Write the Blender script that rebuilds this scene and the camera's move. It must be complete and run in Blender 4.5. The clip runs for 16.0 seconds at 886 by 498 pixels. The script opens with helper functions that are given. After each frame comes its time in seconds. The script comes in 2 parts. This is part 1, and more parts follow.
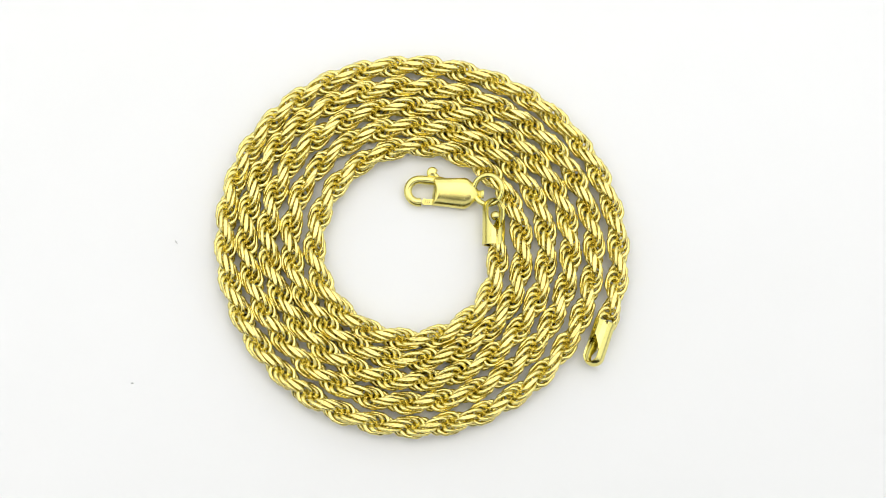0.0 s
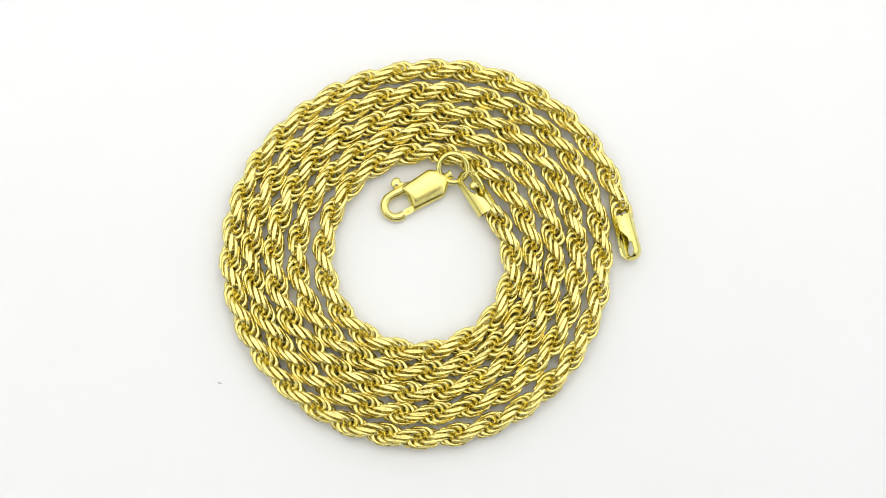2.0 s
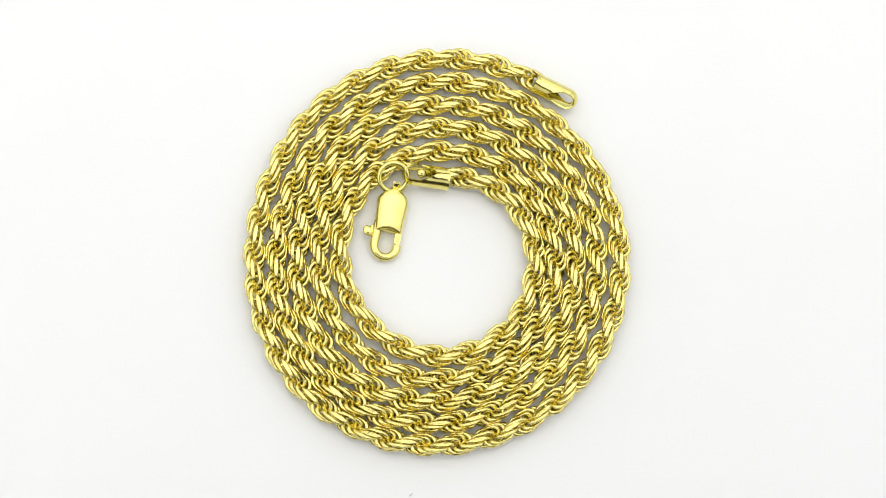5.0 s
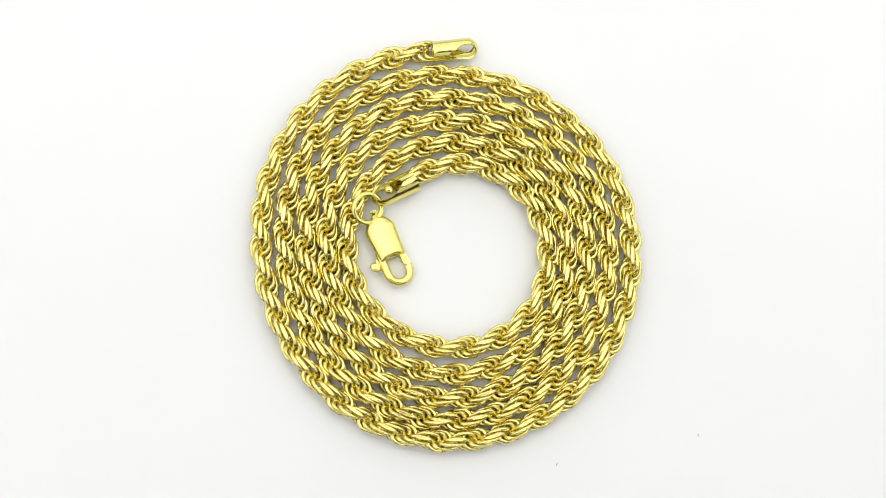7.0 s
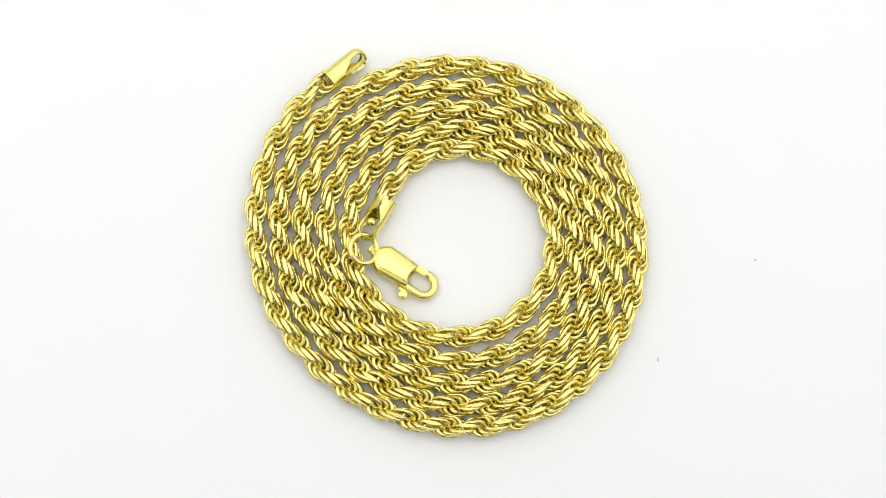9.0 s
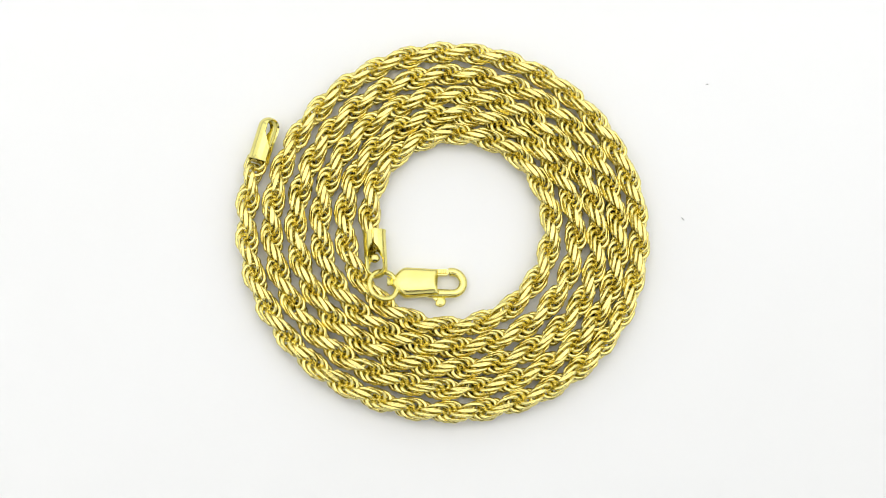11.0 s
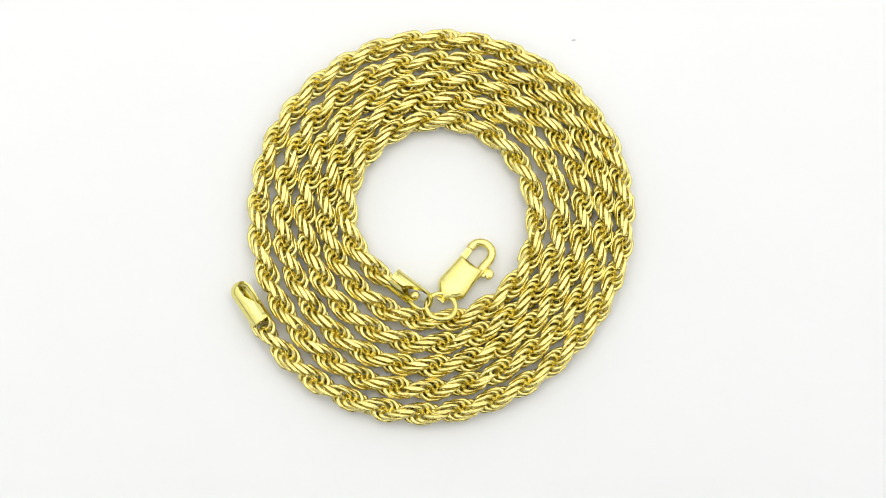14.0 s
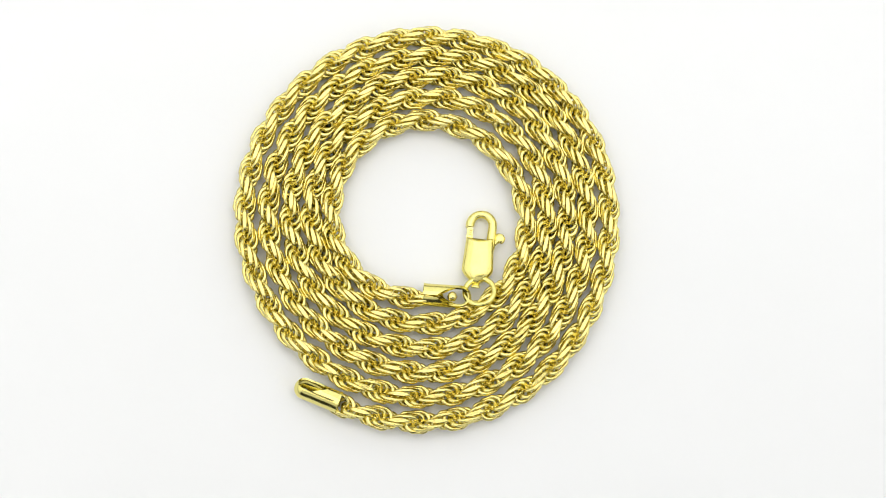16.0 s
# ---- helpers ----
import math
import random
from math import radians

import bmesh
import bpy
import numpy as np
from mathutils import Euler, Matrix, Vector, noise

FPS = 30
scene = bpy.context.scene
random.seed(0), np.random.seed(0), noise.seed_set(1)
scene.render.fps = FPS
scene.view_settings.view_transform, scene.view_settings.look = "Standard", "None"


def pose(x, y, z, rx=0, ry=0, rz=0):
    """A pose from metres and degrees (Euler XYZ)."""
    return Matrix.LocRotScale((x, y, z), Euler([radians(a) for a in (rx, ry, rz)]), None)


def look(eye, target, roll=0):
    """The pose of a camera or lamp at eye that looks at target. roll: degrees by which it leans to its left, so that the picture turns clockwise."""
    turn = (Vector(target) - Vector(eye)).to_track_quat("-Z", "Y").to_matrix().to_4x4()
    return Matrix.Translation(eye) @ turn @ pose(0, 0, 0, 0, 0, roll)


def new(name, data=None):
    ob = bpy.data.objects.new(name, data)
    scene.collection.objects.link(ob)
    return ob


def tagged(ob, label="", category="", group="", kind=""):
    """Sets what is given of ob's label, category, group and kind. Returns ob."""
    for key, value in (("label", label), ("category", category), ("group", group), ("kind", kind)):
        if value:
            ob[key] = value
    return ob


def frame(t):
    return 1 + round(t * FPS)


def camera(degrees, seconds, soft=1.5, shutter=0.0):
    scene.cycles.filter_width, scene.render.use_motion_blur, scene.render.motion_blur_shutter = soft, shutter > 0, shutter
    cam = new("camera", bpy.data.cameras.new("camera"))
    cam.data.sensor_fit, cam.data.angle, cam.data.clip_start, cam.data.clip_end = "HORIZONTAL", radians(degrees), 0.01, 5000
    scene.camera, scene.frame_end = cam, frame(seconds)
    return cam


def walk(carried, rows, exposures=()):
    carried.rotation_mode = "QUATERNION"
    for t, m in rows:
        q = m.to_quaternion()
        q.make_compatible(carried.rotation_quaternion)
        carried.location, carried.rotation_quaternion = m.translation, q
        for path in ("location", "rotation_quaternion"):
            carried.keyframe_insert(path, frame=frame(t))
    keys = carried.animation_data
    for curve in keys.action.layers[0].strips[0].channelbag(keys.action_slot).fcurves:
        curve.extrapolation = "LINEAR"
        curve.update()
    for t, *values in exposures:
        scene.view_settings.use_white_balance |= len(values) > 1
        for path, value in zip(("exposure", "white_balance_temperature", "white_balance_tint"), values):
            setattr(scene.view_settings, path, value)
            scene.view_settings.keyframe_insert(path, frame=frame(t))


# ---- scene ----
cam = camera(30.0, 16.0, soft=0.55)
MM = 0.001
MID = 1.5 * MM                       # height of the rope's core over the turntable
SPIN = 16.700                        # turntable's speed, degrees a second
EYE = pose(-15.204 * MM, -38.574 * MM, 207.08 * MM + MID) @ pose(0, 0, 0, 10.112) @ pose(0, 0, 0, 0, -4.434)
walk(cam, [(0.0, EYE), (16.0, EYE)], exposures=[(0.0, 0.0), (16.0, 0.0)])

# ---- light: a white light tent with a lamp panel in its roof, open to a dim room in front ----
world = bpy.data.worlds.new("dim_room")
scene.world = world
world.use_nodes = True
world.node_tree.nodes["Background"].inputs[0].default_value = (0.90, 0.95, 1.0, 1)
world.node_tree.nodes["Background"].inputs[1].default_value = 0.05


def area_lamp(name, m, sx, sy, watts, colour):
    data = bpy.data.lights.new(name, "AREA")
    data.shape, data.size, data.size_y, data.energy, data.color = "RECTANGLE", sx, sy, watts, colour
    ob = new(name, data)
    ob.matrix_world = m
    return ob


# warm roof against cool walls: tints stand in for gold's bounce between the coils
area_lamp("roof_panel_lamp", look((0.0, 0.04, 0.555), (0, 0.04, 0)), 0.62, 0.60, 1.62, (1.0, 0.955, 0.885))
# unseen fill on the back wall, added to brighten the gold's back-facing slopes
area_lamp("back_fill_lamp", look((0, 0.355, 0.30), (0, 0, 0.30)), 0.56, 0.44, 0.43, (0.88, 0.94, 1.0))
for side in (-1, 1):
    area_lamp("side_panel_lamp", look((side * 0.325, 0.03, 0.30), (0, 0.03, 0.30)), 0.56, 0.44, 0.41 + 0.03 * side, (0.88, 0.94, 1.0))


# ---- materials ----
def material(name):
    m = bpy.data.materials.new(name)
    m.use_nodes = True
    return m, m.node_tree.nodes, m.node_tree.links, m.node_tree.nodes["Principled BSDF"]


def noise_node(nodes, links, scale, detail=3.0):
    tc = nodes.new("ShaderNodeTexCoord")
    n = nodes.new("ShaderNodeTexNoise")
    n.inputs["Scale"].default_value, n.inputs["Detail"].default_value = scale, detail
    links.new(tc.outputs["Object"], n.inputs["Vector"])
    return n


def mapped(nodes, links, source, lo, hi):
    r = nodes.new("ShaderNodeMapRange")
    r.inputs["To Min"].default_value, r.inputs["To Max"].default_value = lo, hi
    r.inputs["From Min"].default_value, r.inputs["From Max"].default_value = 0.3, 0.7
    links.new(source, r.inputs["Value"])
    return r.outputs["Result"]


def gold(name, colour, colour2, rough_lo, rough_hi, grain, bump, metal=1.0, drawn=0.0):
    m, nodes, links, b = material(name)
    b.inputs["Metallic"].default_value = metal
    fine, broad = noise_node(nodes, links, grain), noise_node(nodes, links, grain * 0.16, 2.0)
    mix = nodes.new("ShaderNodeMix")
    mix.data_type = "RGBA"
    mix.inputs["A"].default_value, mix.inputs["B"].default_value = (*colour, 1), (*colour2, 1)
    links.new(mapped(nodes, links, broad.outputs["Fac"], 0, 1), mix.inputs["Factor"])
    links.new(mix.outputs["Result"], b.inputs["Base Color"])
    links.new(mapped(nodes, links, fine.outputs["Fac"], rough_lo, rough_hi), b.inputs["Roughness"])
    bp = nodes.new("ShaderNodeBump")
    bp.inputs["Strength"].default_value, bp.inputs["Distance"].default_value = bump, 0.00008
    links.new(fine.outputs["Fac"], bp.inputs["Height"])
    links.new(bp.outputs["Normal"], b.inputs["Normal"])
    if drawn:                        # fine lines that the cutting tool left along each wire
        uv, stretch, lines, cut = (nodes.new("ShaderNode" + k) for k in ("UVMap", "Mapping", "TexNoise", "Bump"))
        uv.uv_map = "wire"
        stretch.inputs["Scale"].default_value = (2.0, 26.0, 1.0)
        lines.inputs["Scale"].default_value, lines.inputs["Detail"].default_value = 1.0, 2.0
        cut.inputs["Strength"].default_value, cut.inputs["Distance"].default_value = drawn, 0.00008
        links.new(uv.outputs["UV"], stretch.inputs["Vector"])
        links.new(stretch.outputs["Vector"], lines.inputs["Vector"])
        links.new(lines.outputs["Fac"], cut.inputs["Height"])
        links.new(bp.outputs["Normal"], cut.inputs["Normal"])
        links.new(cut.outputs["Normal"], b.inputs["Normal"])
    return m


GOLD = gold("polished_gold", (0.885, 0.785, 0.30), (0.80, 0.68, 0.22), 0.06, 0.14, 2600, 0.14, 1.0, 0.40)
GOLD_SATIN = gold("satin_gold", (0.86, 0.78, 0.27), (0.83, 0.74, 0.235), 0.12, 0.19, 3500, 0.05)

GOLD_BRUSHED = gold("brushed_gold", (0.90, 0.81, 0.285), (0.87, 0.77, 0.25), 0.20, 0.28, 3500, 0.02)


def plain(name, colour, colour2, rough, scale, bump, distance):
    m, nodes, links, b = material(name)
    n, broad = noise_node(nodes, links, scale), noise_node(nodes, links, scale * 0.02, 2.0)
    mix = nodes.new("ShaderNodeMix")
    mix.data_type = "RGBA"
    mix.inputs["A"].default_value, mix.inputs["B"].default_value = (*colour, 1), (*colour2, 1)
    links.new(mapped(nodes, links, broad.outputs["Fac"], 0, 1), mix.inputs["Factor"])
    links.new(mix.outputs["Result"], b.inputs["Base Color"])
    b.inputs["Roughness"].default_value = rough
    bp = nodes.new("ShaderNodeBump")
    bp.inputs["Strength"].default_value, bp.inputs["Distance"].default_value = bump, distance
    links.new(n.outputs["Fac"], bp.inputs["Height"])
    links.new(bp.outputs["Normal"], b.inputs["Normal"])
    return m


WHITE = plain("white_matt_acrylic", (0.90, 0.905, 0.91), (0.885, 0.89, 0.89), 0.45, 900, 0.04, 0.0001)
FABRIC = plain("white_tent_fabric", (0.74, 0.74, 0.74), (0.71, 0.71, 0.71), 0.9, 1500, 0.2, 0.0003)
DARK = plain("dark_rubber", (0.05, 0.05, 0.05), (0.04, 0.04, 0.04), 0.7, 800, 0.1, 0.0002)
DUST = plain("grey_dust", (0.60, 0.60, 0.60), (0.52, 0.52, 0.51), 0.9, 4000, 0.1, 0.0001)


# ---- mesh helpers ----
def mesh_of(name, verts, faces, mat, smooth=True, flat=()):
    me = bpy.data.meshes.new(name)
    me.from_pydata([tuple(v) for v in verts], [], [tuple(f) for f in faces])
    keep = np.full(len(me.polygons), smooth)
    if len(flat):
        keep[np.asarray(flat)] = False
    me.polygons.foreach_set("use_smooth", keep)
    me.materials.append(mat)
    me.update()
    return me


def lengthwise(me, rings, around, links=1):
    """Gives the wires of one or more links a map: x along the wire, y round it, each link on its own stretch."""
    n = rings * around
    vert = np.empty(len(me.loops), np.int32)
    me.loops.foreach_get("vertex_index", vert)
    run = np.stack([(vert % n) // around / (rings - 1) + 3.7 * (vert // n), np.abs(vert % around - around / 2) / around + 1.3 * (vert // n)], 1)
    me.uv_layers.new(name="wire").data.foreach_set("uv", run.astype(np.float32).ravel())
    return me


def part(name, me, parent, label="", m=None):
    ob = new(name, me)
    ob.parent = parent
    if m is not None:
        ob.matrix_basis = m
    return tagged(ob, label)


def box(name, mat, size, centre, bevel=0.0):
    bm = bmesh.new()
    bmesh.ops.create_cube(bm, size=1, matrix=Matrix.Translation(centre) @ Matrix.Diagonal((*size, 1)))
    if bevel:
        bmesh.ops.bevel(bm, geom=bm.edges[:], offset=bevel, segments=2, affect="EDGES")
    me = bpy.data.meshes.new(name)
    bm.to_mesh(me)
    bm.free()
    me.materials.append(mat)
    return me


def grid_faces(rows, cols, wrap_cols=True, wrap_rows=False):
    out = []
    for i in range(rows if wrap_rows else rows - 1):
        for j in range(cols if wrap_cols else cols - 1):
            a, b = i, (i + 1) % rows
            c, d = j, (j + 1) % cols
            out.append((a * cols + c, a * cols + d, b * cols + d, b * cols + c))
    return out


def tube(path, radii, seg=10, closed=False, flat=1.0, up=(0, 0, 1)):
    """A rod along a list of points; flat squeezes it along up."""
    pts = [Vector(p) for p in path]
    n = len(pts)
    verts = []
    for i, p in enumerate(pts):
        a = pts[(i - 1) % n] if closed or i else p
        b = pts[(i + 1) % n] if closed or i < n - 1 else p
        t = (b - a).normalized()
        side = Vector(up).cross(t).normalized()
        top = t.cross(side)
        r = radii[i] if hasattr(radii, "__len__") else radii
        for k in range(seg):
            w = 2 * math.pi * k / seg
            verts.append(p + side * (r * math.cos(w)) + top * (r * flat * math.sin(w)))
    faces = grid_faces(n, seg, True, closed)
    if not closed:
        faces += [tuple(reversed(range(seg))), tuple(range((n - 1) * seg, n * seg))]
    return verts, faces


# ---- the tent round the turntable ----
def structure(name, me, label):
    return tagged(new(name, me), label, name.split("_")[0], kind="structure")


structure("floor", box("floor", FABRIC, (0.70, 0.70, 0.02), (0, 0.02, -0.045)), "white fabric floor of a small photo tent")
structure("wall_north", box("wall_north", FABRIC, (0.66, 0.01, 0.60), (0, 0.365, 0.265)), "white fabric back wall of a photo tent")
structure("wall_east", box("wall_east", FABRIC, (0.01, 0.70, 0.60), (0.335, 0.02, 0.265)), "white fabric side wall of a photo tent")
structure("wall_west", box("wall_west", FABRIC, (0.01, 0.70, 0.60), (-0.335, 0.02, 0.265)), "white fabric side wall of a photo tent")
structure("wall_south", box("wall_south", FABRIC, (0.66, 0.01, 0.32), (0, -0.325, 0.405)), "white fabric front flap of a photo tent")
structure("ceiling", box("ceiling", FABRIC, (0.70, 0.70, 0.01), (0, 0.02, 0.572)), "white fabric roof of a photo tent")


# ---- the filming phone, which the gold mirrors ----
phone_mount = tagged(new("phone_mount"), "dark phone held lens down over the turntable by a post", "phone mount")
phone_mount.matrix_basis = EYE
part("phone", box("phone", DARK, (0.150, 0.070, 0.008), (0.040, -0.026, 0.012), 0.002), phone_mount)
part("post", box("post", DARK, (0.014, 0.014, 0.352), (0.060, -0.030, 0.193), 0.002), phone_mount, "dark post up to the tent's roof")


# ---- the turntable ----
def disc(r, z0, z1, mat, name, edge):
    prof = [(0.0, z0), (r - edge, z0), (r, z0 + edge), (r, z1 - edge), (r - edge * 0.3, z1 - edge * 0.3), (r - edge, z1), (r * 0.5, z1), (0.0, z1)]
    seg = 96
    verts = [(q * math.cos(2 * math.pi * k / seg), q * math.sin(2 * math.pi * k / seg), z) for q, z in prof for k in range(seg)]
    bm = bmesh.new()
    me = mesh_of(name, verts, grid_faces(len(prof), seg), mat, smooth=False)
    bm.from_mesh(me)
    bmesh.ops.remove_doubles(bm, verts=bm.verts[:], dist=1e-6)
    bmesh.ops.recalc_face_normals(bm, faces=bm.faces[:])
    bm.to_mesh(me)
    bm.free()
    return me


turntable = tagged(new("turntable"), "round white matt turntable platter under a coiled gold chain", "turntable")
part("platter", disc(0.15, -0.012, 0.0, WHITE, "platter", 0.002), turntable)
part("base", disc(0.11, -0.035, -0.0125, WHITE, "base", 0.002), turntable, "white round base of a turntable")

# ---- the necklace: a rope chain coiled five turns, from its inner end to its outer end ----
PHI0, SPAN = 0.2086, 31.5442         # the winding angle (clockwise) at the coil's inner end, and the whole winding
CENTRE = Vector((-2.250, -1.230, 0)) * MM
GROWTH = (18.266, 7.027, 0.083, 0.159)
SWAY = {1: ((-0.359, -0.040), (0.224, 0.027), (0.214, 0.344)),
        2: ((0.393, 0.141), (0.287, 0.186), (-0.274, -0.194)),
        3: ((0.059, -0.186), (0.149, -0.122), (-0.086, 0.181))}
TWIST = (64.093, 63.913, -0.023, -0.010, -0.110, 0.054, -0.040, -0.079)   # half turns of the rope along its length


def coil_radius(phi):
    u = (phi - PHI0) / SPAN * 2 - 1
    r = sum(c * u ** k for k, c in enumerate(GROWTH))
    for h, terms in SWAY.items():
        for k, (a, b) in enumerate(terms):
            r = r + (a * np.cos(h * phi) + b * np.sin(h * phi)) * u ** k
    return r * MM


phis = np.linspace(PHI0 - 0.42, PHI0 + SPAN + 0.12, 30001)
rr = coil_radius(phis)
px_, py_ = CENTRE.x + rr * np.cos(-phis), CENTRE.y + rr * np.sin(-phis)
along = np.concatenate([[0], np.cumsum(np.hypot(np.diff(px_), np.diff(py_)))])
s_in, s_out = np.interp([PHI0, PHI0 + SPAN], phis, along)
half_turns = np.polynomial.chebyshev.chebval((along - s_in) / (s_out - s_in) * 2 - 1, TWIST)
tx, ty = np.gradient(px_, along), np.gradient(py_, along)


def at_half_turn(k):
    """The pose of the rope's core where it has twisted k half turns: x along the rope, z up."""
    x, y, a, b = (float(np.interp(k, half_turns, v)) for v in (px_, py_, tx, ty))
    return Matrix.Translation((x, y, MID)) @ pose(0, 0, 0, 0, 0, math.degrees(math.atan2(b, a)))


PER_TURN = 12                        # links of one strand in a full turn of the rope
RING, LONG, OFF = 1.04, 1.44, 0.26   # a link's half width and half length along its wire, and its offset from the core (mm)
THICK, WIDE = 0.28, 0.240            # half sizes of the wire, across the rope and along its skin
LEAN = radians(0)                   # how far a link leans from the rope's run
CUT = 1.29                           # distance of the diamond-cut planes from the core
SQUARE = 2.05                         # how square the ends of a link are
SEG, ROUND = 30, 12
ARC = radians(122)                   # a link is open on the far side of the rope


def link_shape(psi):
    """One long link of the rope at the twist psi, cut flat by the six planes of the diamond cut."""
    u, v = np.array((0, math.cos(psi), math.sin(psi))), np.array((0, -math.sin(psi), math.cos(psi)))
    d = math.cos(LEAN) * np.array((1.0, 0, 0)) + math.sin(LEAN) * v
    n = np.cross(u, d)
    cores = []
    for i in range(SEG + 1):
        a = -ARC + 2 * ARC * i / SEG
        c, e = math.cos(a), math.sin(a)
        cores.append(((OFF + RING * math.copysign(abs(c) ** (2 / SQUARE), c)) * u + LONG * math.copysign(abs(e) ** (2 / SQUARE), e) * d))
    verts = []
    for i in range(SEG + 1):
        run = cores[min(i + 1, SEG)] - cores[max(i - 1, 0)]
        out = np.cross(run, n)
        out = out / np.linalg.norm(out)
        for j in range(ROUND):
            w = 2 * math.pi * j / ROUND
            verts.append(cores[i] + THICK * math.cos(w) * out + WIDE * math.sin(w) * n)
    verts = np.array(verts)
    cut = np.zeros(len(verts), bool)
    for k in range(6):
        q = np.array((0, math.cos(math.pi / 2 + k * math.pi / 3), math.sin(math.pi / 2 + k * math.pi / 3)))
        h = verts @ q
        over = h > CUT
        verts[over] -= np.outer(h[over] - CUT, q)
        cut |= over
    faces = grid_faces(SEG + 1, ROUND) + [tuple(reversed(range(ROUND))), tuple(range(SEG * ROUND, (SEG + 1) * ROUND))]
    flat = [i for i, f in enumerate(faces) if len(f) > 4 or all(cut[k] for k in f)]
    return verts * MM, faces, flat


SHAPES = [link_shape(-2 * math.pi * k / PER_TURN) for k in range(PER_TURN)]
LINKS = [lengthwise(mesh_of("link", v, f, GOLD, True, fl), SEG + 1, ROUND) for v, f, fl in SHAPES]

necklace = tagged(new("necklace"), "yellow gold diamond-cut rope chain necklace coiled on a white turntable", "necklace")

rng = random.Random(7)
K_FIRST, K_LAST = half_turns[0] + 0.25, half_turns[-1] - 0.2
first, last = math.ceil(K_FIRST / 2 * PER_TURN), math.floor(K_LAST / 2 * PER_TURN)
poses = []
for i in range(first, last + 1):
    for strand in (0, 1):
        shape = (i + strand * PER_TURN // 2) % PER_TURN
        wob = pose(rng.gauss(0, 0.02) * MM, rng.gauss(0, 0.03) * MM, rng.gauss(0, 0.03) * MM, rng.gauss(0, 3.5), rng.gauss(0, 3.0), rng.gauss(0, 3.0))
        poses.append((at_half_turn(2 * i / PER_TURN) @ wob, shape))

SINGLE = 300                         # links of the outermost stretch are objects of their own
rest_v, rest_f, rest_flat, base, nf = [], [], [], 0, 0
for m, shape in poses[:-SINGLE]:
    v, f, fl = SHAPES[shape]
    a = np.array(m)
    rest_v.append(v @ a[:3, :3].T + a[:3, 3])
    rest_f += [tuple(k + base for k in q) for q in f]
    rest_flat += [k + nf for k in fl]
    base, nf = base + len(v), nf + len(f)
tagged(part("rope", lengthwise(mesh_of("rope", np.concatenate(rest_v), rest_f, GOLD, True, rest_flat), SEG + 1, ROUND), necklace), kind="stuff")


# end caps: a crimped sheet tube with a seam, drawn out into a round loop
def end_cap(gap, seam_open, r, straight, mouth):
    wall = 0.24
    verts, faces = [], []
    rows = []
    for i in range(25):
        x = straight * i / 24
        q, low = (min(max((x - start) / 1.9, 0), 1) for start in (mouth, mouth + 0.6))
        q, low = q ** 0.8, low ** 0.8
        rows.append((x, 0.0, gap + (52 - gap) * q, seam_open + (52 - seam_open) * low))
    rows += [(straight, 90.0 * k / 9, 52, 52) for k in range(1, 10)]
    cols = 13
    for sgn in (1, -1):
        start = len(verts)
        for x, turn, up_gap, low_gap in rows:
            lo, hi = -90 + low_gap, 90 - up_gap
            flare = 1.0 + 0.06 * max(0, 1 - x / 0.8) ** 2
            loop = []
            for inner in (0, 1):
                for c in range(cols):
                    w = radians(lo + (hi - lo) * (c if not inner else cols - 1 - c) / (cols - 1))
                    rad = (r - wall * inner) * flare
                    ca, sa = math.cos(radians(turn)), math.sin(radians(turn))
                    reach = rad * math.cos(w)
                    deep = r * math.sin(w) * (flare if inner == 0 else 1 - wall / r * 0.8)
                    loop.append((x + reach * sa, sgn * reach * ca, deep))
            verts += loop
        fs = grid_faces(len(rows), cols * 2)
        fs.append(tuple(range(cols * 2)))
        fs.append(tuple(reversed(range((len(rows) - 1) * cols * 2, len(rows) * cols * 2))))
        faces += [tuple(k + start for k in (f if sgn > 0 else reversed(f))) for f in fs]
    me = mesh_of("end_cap", [Vector(v) * MM for v in verts], faces, GOLD_SATIN)
    bm = bmesh.new()
    bm.from_mesh(me)
    bmesh.ops.recalc_face_normals(bm, faces=bm.faces[:])
    for e in bm.edges:
        if len(e.link_faces) == 2 and e.calc_face_angle(0) > radians(40):
            e.smooth = False
    bm.to_mesh(me)
    bm.free()
    return me


def bead(r, name):
    bm = bmesh.new()
    bmesh.ops.create_icosphere(bm, subdivisions=3, radius=r)
    for v in bm.verts:
        v.co *= 1 + 0.10 * noise.noise(v.co * (1.6 / r))
    me = bpy.data.meshes.new(name)
    bm.to_mesh(me)
    bm.free()
    me.polygons.foreach_set("use_smooth", [True] * len(me.polygons))
    me.materials.append(GOLD)
    return me


def heading(a, b):
    return math.degrees(math.atan2(b[1] - a[1], b[0] - a[0]))


IN_BACK, IN_TIP = (7.60, -1.15), (7.72, 4.98)
OUT_BACK, OUT_TIP = (21.72, -11.14), (19.67, -16.77)
cap_in = part("end_cap", end_cap(5, 0, 1.46, 4.70, 1.75), necklace, "gold crimped end cap, split open along its seam",
              pose(IN_BACK[0] * MM, IN_BACK[1] * MM, MID + 0.1 * MM, 0, -2, heading(IN_BACK, IN_TIP)) @ pose(0, 0, 0, 12))
part("solder_bead", bead(0.62 * MM, "solder_bead"), cap_in, "", pose(3.7 * MM, 0.0 * MM, 0.75 * MM))
cap_out = part("end_cap", end_cap(1.2, 0, 1.36, 4.60, 1.95), necklace, "smooth gold end cap with an open eye",
               pose(OUT_BACK[0] * MM, OUT_BACK[1] * MM, MID + 0.05 * MM, 0, 0, heading(OUT_BACK, OUT_TIP)) @ pose(0, 0, 0, 44))
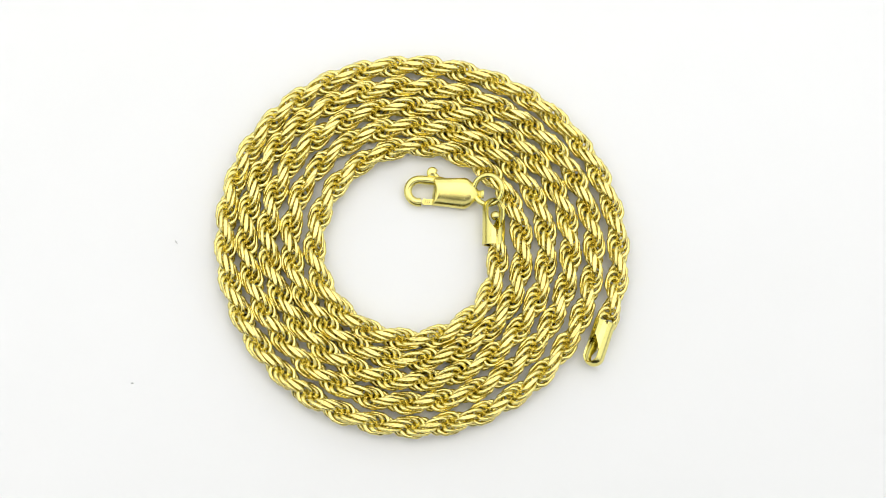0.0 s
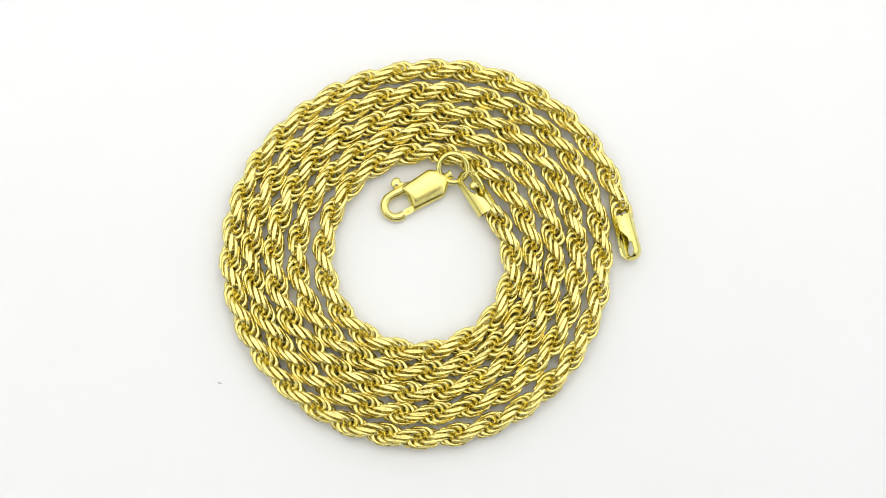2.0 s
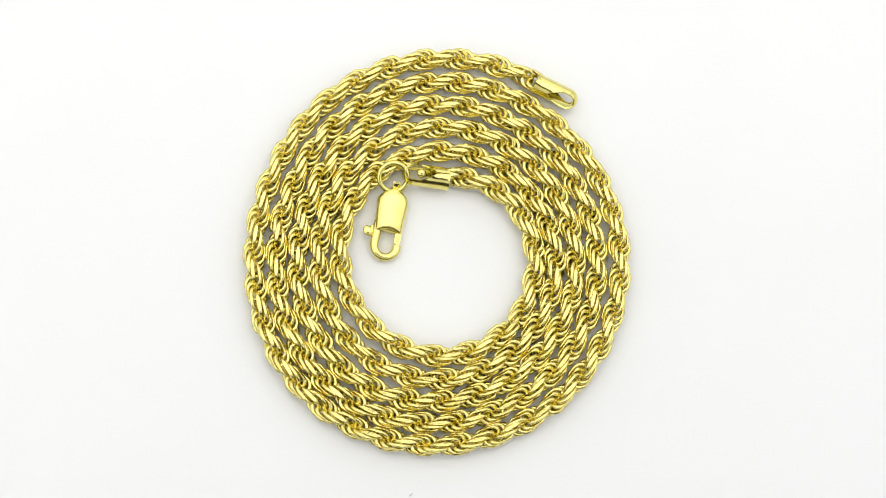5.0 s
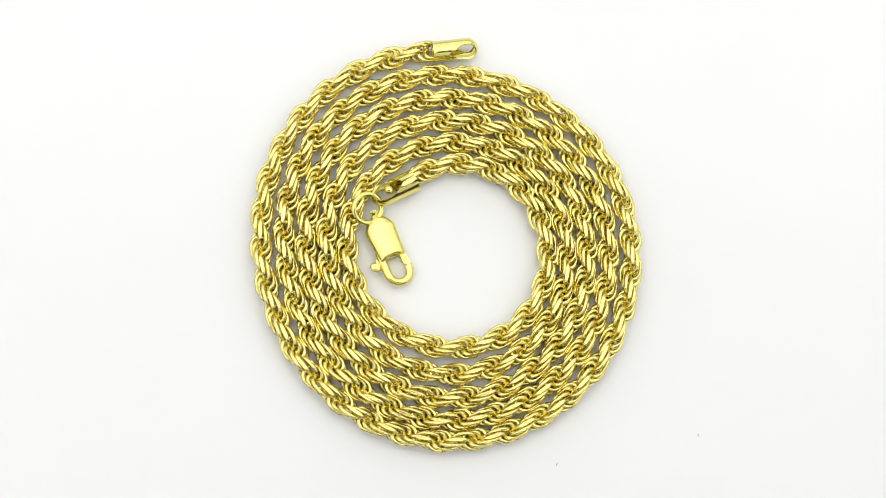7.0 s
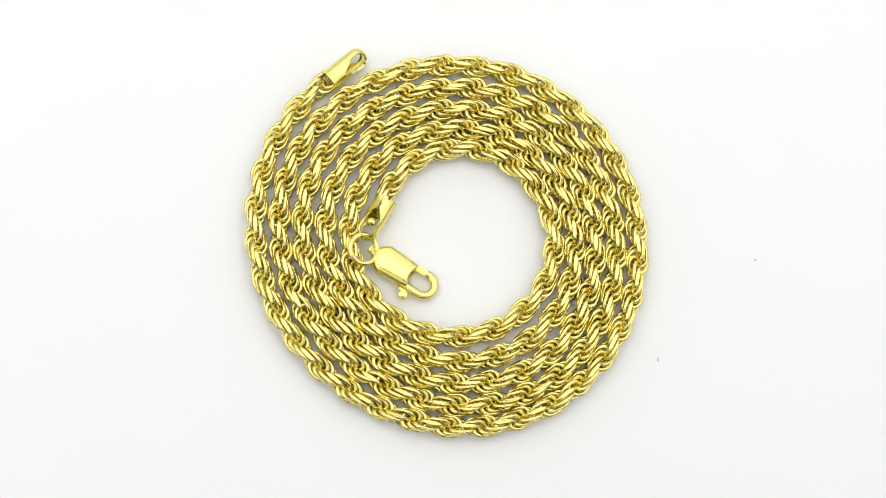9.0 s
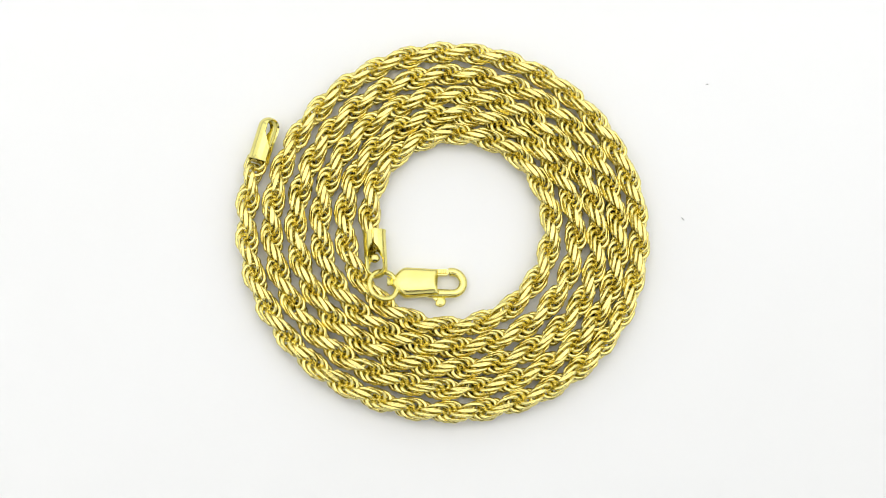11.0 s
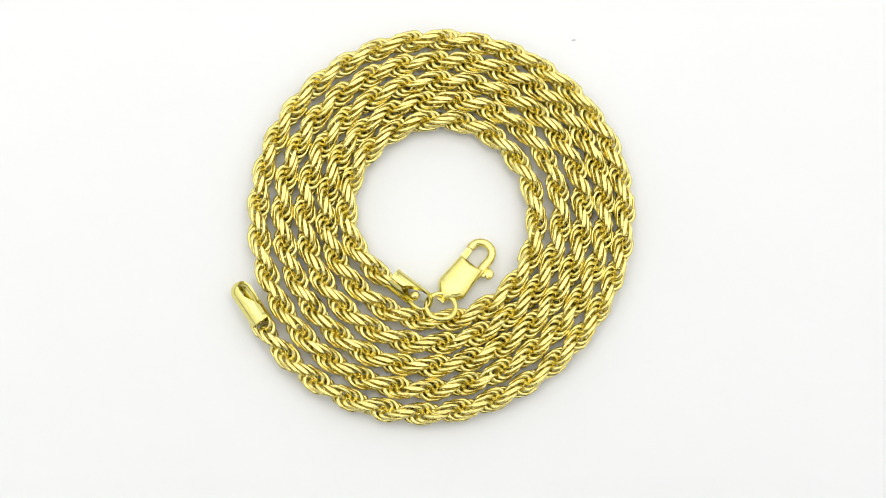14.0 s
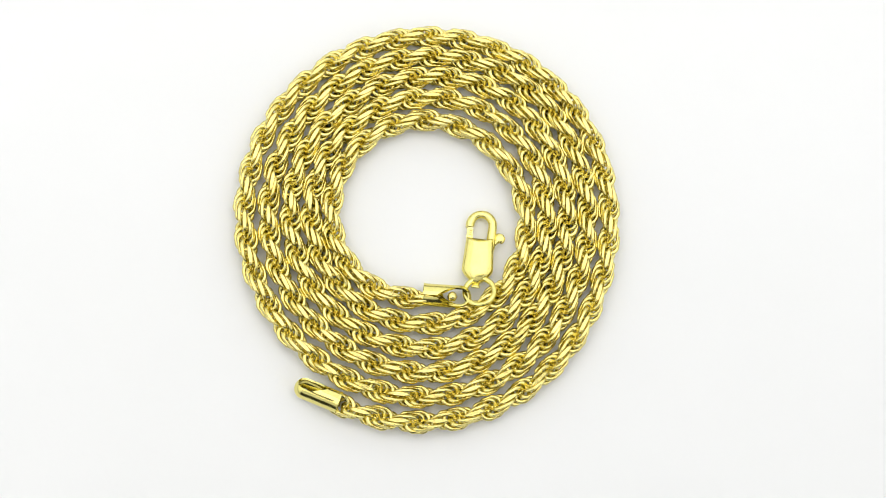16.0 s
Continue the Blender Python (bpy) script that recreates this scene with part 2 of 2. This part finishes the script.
part("solder_bead", bead(0.72 * MM, "solder_bead"), cap_out, "", pose(1.2 * MM, 0, 0))

# jump ring through the inner cap's loop and the clasp's tab
ring_path = [(1.86 * math.cos(2 * math.pi * k / 48) * MM, 1.86 * math.sin(2 * math.pi * k / 48) * MM, 0) for k in range(48)]
v, f = tube(ring_path, 0.35 * MM, 14, True)
part("jump_ring", mesh_of("jump_ring", v, f, GOLD_SATIN), necklace, "round gold wire jump ring",
     pose(6.95 * MM, 5.98 * MM, 2.10 * MM, 6, -20, 15))


# lobster clasp: x from its tab to the hook's tip, gate on the +y side, lever on the -y side
def clasp_body():
    """A flat-topped, round-edged body: slanted shoulders at the tab, a hollowed end at the hook's opening."""
    verts, stations, around = [], 34, 48
    for i in range(stations):
        q = i / (stations - 1)
        q = q * q * (3 - 2 * q) * 0.45 + q * 0.55
        x = 0.66 + 5.72 * q
        rise = min(q / 0.30, 1)
        wide = 0.60 + 1.42 * (1 - (1 - rise) ** 1.55) - 0.26 * max(q - 0.34, 0) / 0.66
        wide -= 0.16 * max(q - 0.95, 0) ** 2 / 0.0025
        tall = 1.08 - 0.42 * (1 - min(q / 0.20, 1)) ** 2 - 0.30 * max(q - 0.93, 0) ** 2 / 0.0049
        for k in range(around):
            w = 2 * math.pi * k / around
            c, e = math.cos(w), math.sin(w)
            y = wide * math.copysign(abs(c) ** 0.74, c)
            z = (tall if e > 0 else 0.80 * tall) * math.copysign(abs(e) ** 0.72, e)
            hollow = 0.62 * (y / 1.9) ** 2 - 0.22
            verts.append((x + hollow * max(q - 0.62, 0) / 0.38, y, z))
    faces = grid_faces(stations, around)
    faces += [tuple(reversed(range(around))), tuple(range((stations - 1) * around, stations * around))]
    return verts, faces


def scaled(verts):
    return [Vector(v) * MM for v in verts]


def tidy(me, angle=50):
    bm = bmesh.new()
    bm.from_mesh(me)
    bmesh.ops.recalc_face_normals(bm, faces=bm.faces[:])
    for e in bm.edges:
        if len(e.link_faces) == 2 and e.calc_face_angle(0) > radians(angle):
            e.smooth = False
    bm.to_mesh(me)
    bm.free()
    return me


NECK, TIP = (6.38, 5.58), (-3.75, 6.16)
clasp = part("lobster_clasp", tidy(mesh_of("lobster_clasp", *[scaled(clasp_body()[0]), clasp_body()[1]], GOLD_BRUSHED)), necklace,
             "satin gold lobster claw clasp",
             pose(NECK[0] * MM, NECK[1] * MM, 1.05 * MM, 0, 1.0, heading(NECK, TIP)) @ pose(0, 0, 0, -9))
hook = [(5.2, -1.34, 0)] + [(5.8 + 0.36 * k, -1.40 - 0.012 * k, 0) for k in range(7)]
hook += [(8.22 + 1.46 * math.sin(a), -1.46 * math.cos(a), 0) for a in np.linspace(0.15, math.pi - 0.05, 19)]
hook += [(8.05, 1.44, 0), (7.92, 1.42, 0)]
thick = np.interp(np.linspace(0, 1, len(hook)), [0, 0.35, 0.7, 1], [0.62, 0.54, 0.52, 0.58])
v, f = tube(hook, list(thick), 14, False, 0.9)
part("hook", tidy(mesh_of("hook", scaled(v), f, GOLD_BRUSHED), 60), clasp)
bm_gate = box("gate", GOLD_BRUSHED, scaled([(2.35, 0.78, 1.0)])[0], scaled([(6.66, 1.36, 0.0)])[0], 0.16 * MM)
part("gate", tidy(bm_gate, 60), clasp, "flat sprung gate of a clasp")
v, f = [], []
for k in range(3):
    bar = [(6.85 + 0.27 * k, 1.14, 0.49), (6.87 + 0.27 * k, 1.50, 0.49)]
    bv, bf = tube(bar, 0.07, 6)
    f += [tuple(i + len(v) for i in q) for q in bf]
    v += bv
part("hallmark", mesh_of("hallmark", scaled(v), f, GOLD_SATIN), clasp, "three tiny raised hallmark bars")
lever = [(5.2, -1.2, -0.05), (5.7, -1.55, -0.05), (6.1, -1.95, -0.05), (6.35, -2.22, -0.05)]
lever += [(6.66 + 0.70 * math.cos(a) * 0.707, -2.48 - 0.70 * math.cos(a) * 0.707, -0.05) for a in np.linspace(2.3, 0.06, 9)]
v, f = tube(lever, [0.42, 0.36, 0.34, 0.38] + [0.74 * math.sin(a) for a in np.linspace(2.3, 0.06, 9)], 14, False, 0.36)
part("lever", tidy(mesh_of("lever", scaled(v), f, GOLD_BRUSHED), 60), clasp, "small rounded thumb lever")
tab = [(1.1, 0, 0.2), (0.7, 0, 0.30), (0.45, 0, 0.42), (0.22, 0, 0.58), (0.02, 0, 0.74), (-0.08, 0, 0.76)]
v, f = tube(tab, [0.62, 0.52, 0.46, 0.50, 0.60, 0.54], 12, False, 0.42)
part("tab", tidy(mesh_of("tab", scaled(v), f, GOLD_SATIN), 60), clasp)


# ---- dust on the platter ----
def dust_speck(x, y, turn, size):
    pts = [(-size * 0.5, 0, 0.06), (-size * 0.15, size * 0.06, 0.07), (size * 0.2, -size * 0.02, 0.07), (size * 0.5, size * 0.1, 0.06)]
    v, f = tube(scaled(pts), [0.04 * MM, 0.09 * MM, 0.07 * MM, 0.03 * MM], 6)
    ob = new("dust_speck", mesh_of("dust_speck", v, f, DUST))
    tagged(ob, "tiny grey fleck of dust on the white turntable", "dust", "dust on the platter")
    return ob, Matrix.Translation((x * MM, y * MM, 0)) @ pose(0, 0, 0, 0, 0, turn)


SPECKS = [dust_speck(-32.76, -0.5, -50, 0.55), dust_speck(-37.9, -18.4, 0, 0.40)]

# ---- the outermost links, one by one ----
for m, shape in poses[-SINGLE:]:
    part("link", LINKS[shape], necklace, "", m)


def motions():
    times = [0.5 * k for k in range(33)]
    for thing, m in [(turntable, Matrix()), (necklace, Matrix())] + SPECKS:
        walk(thing, [(t, pose(0, 0, 0, 0, 0, SPIN * t) @ m) for t in times])


motions()
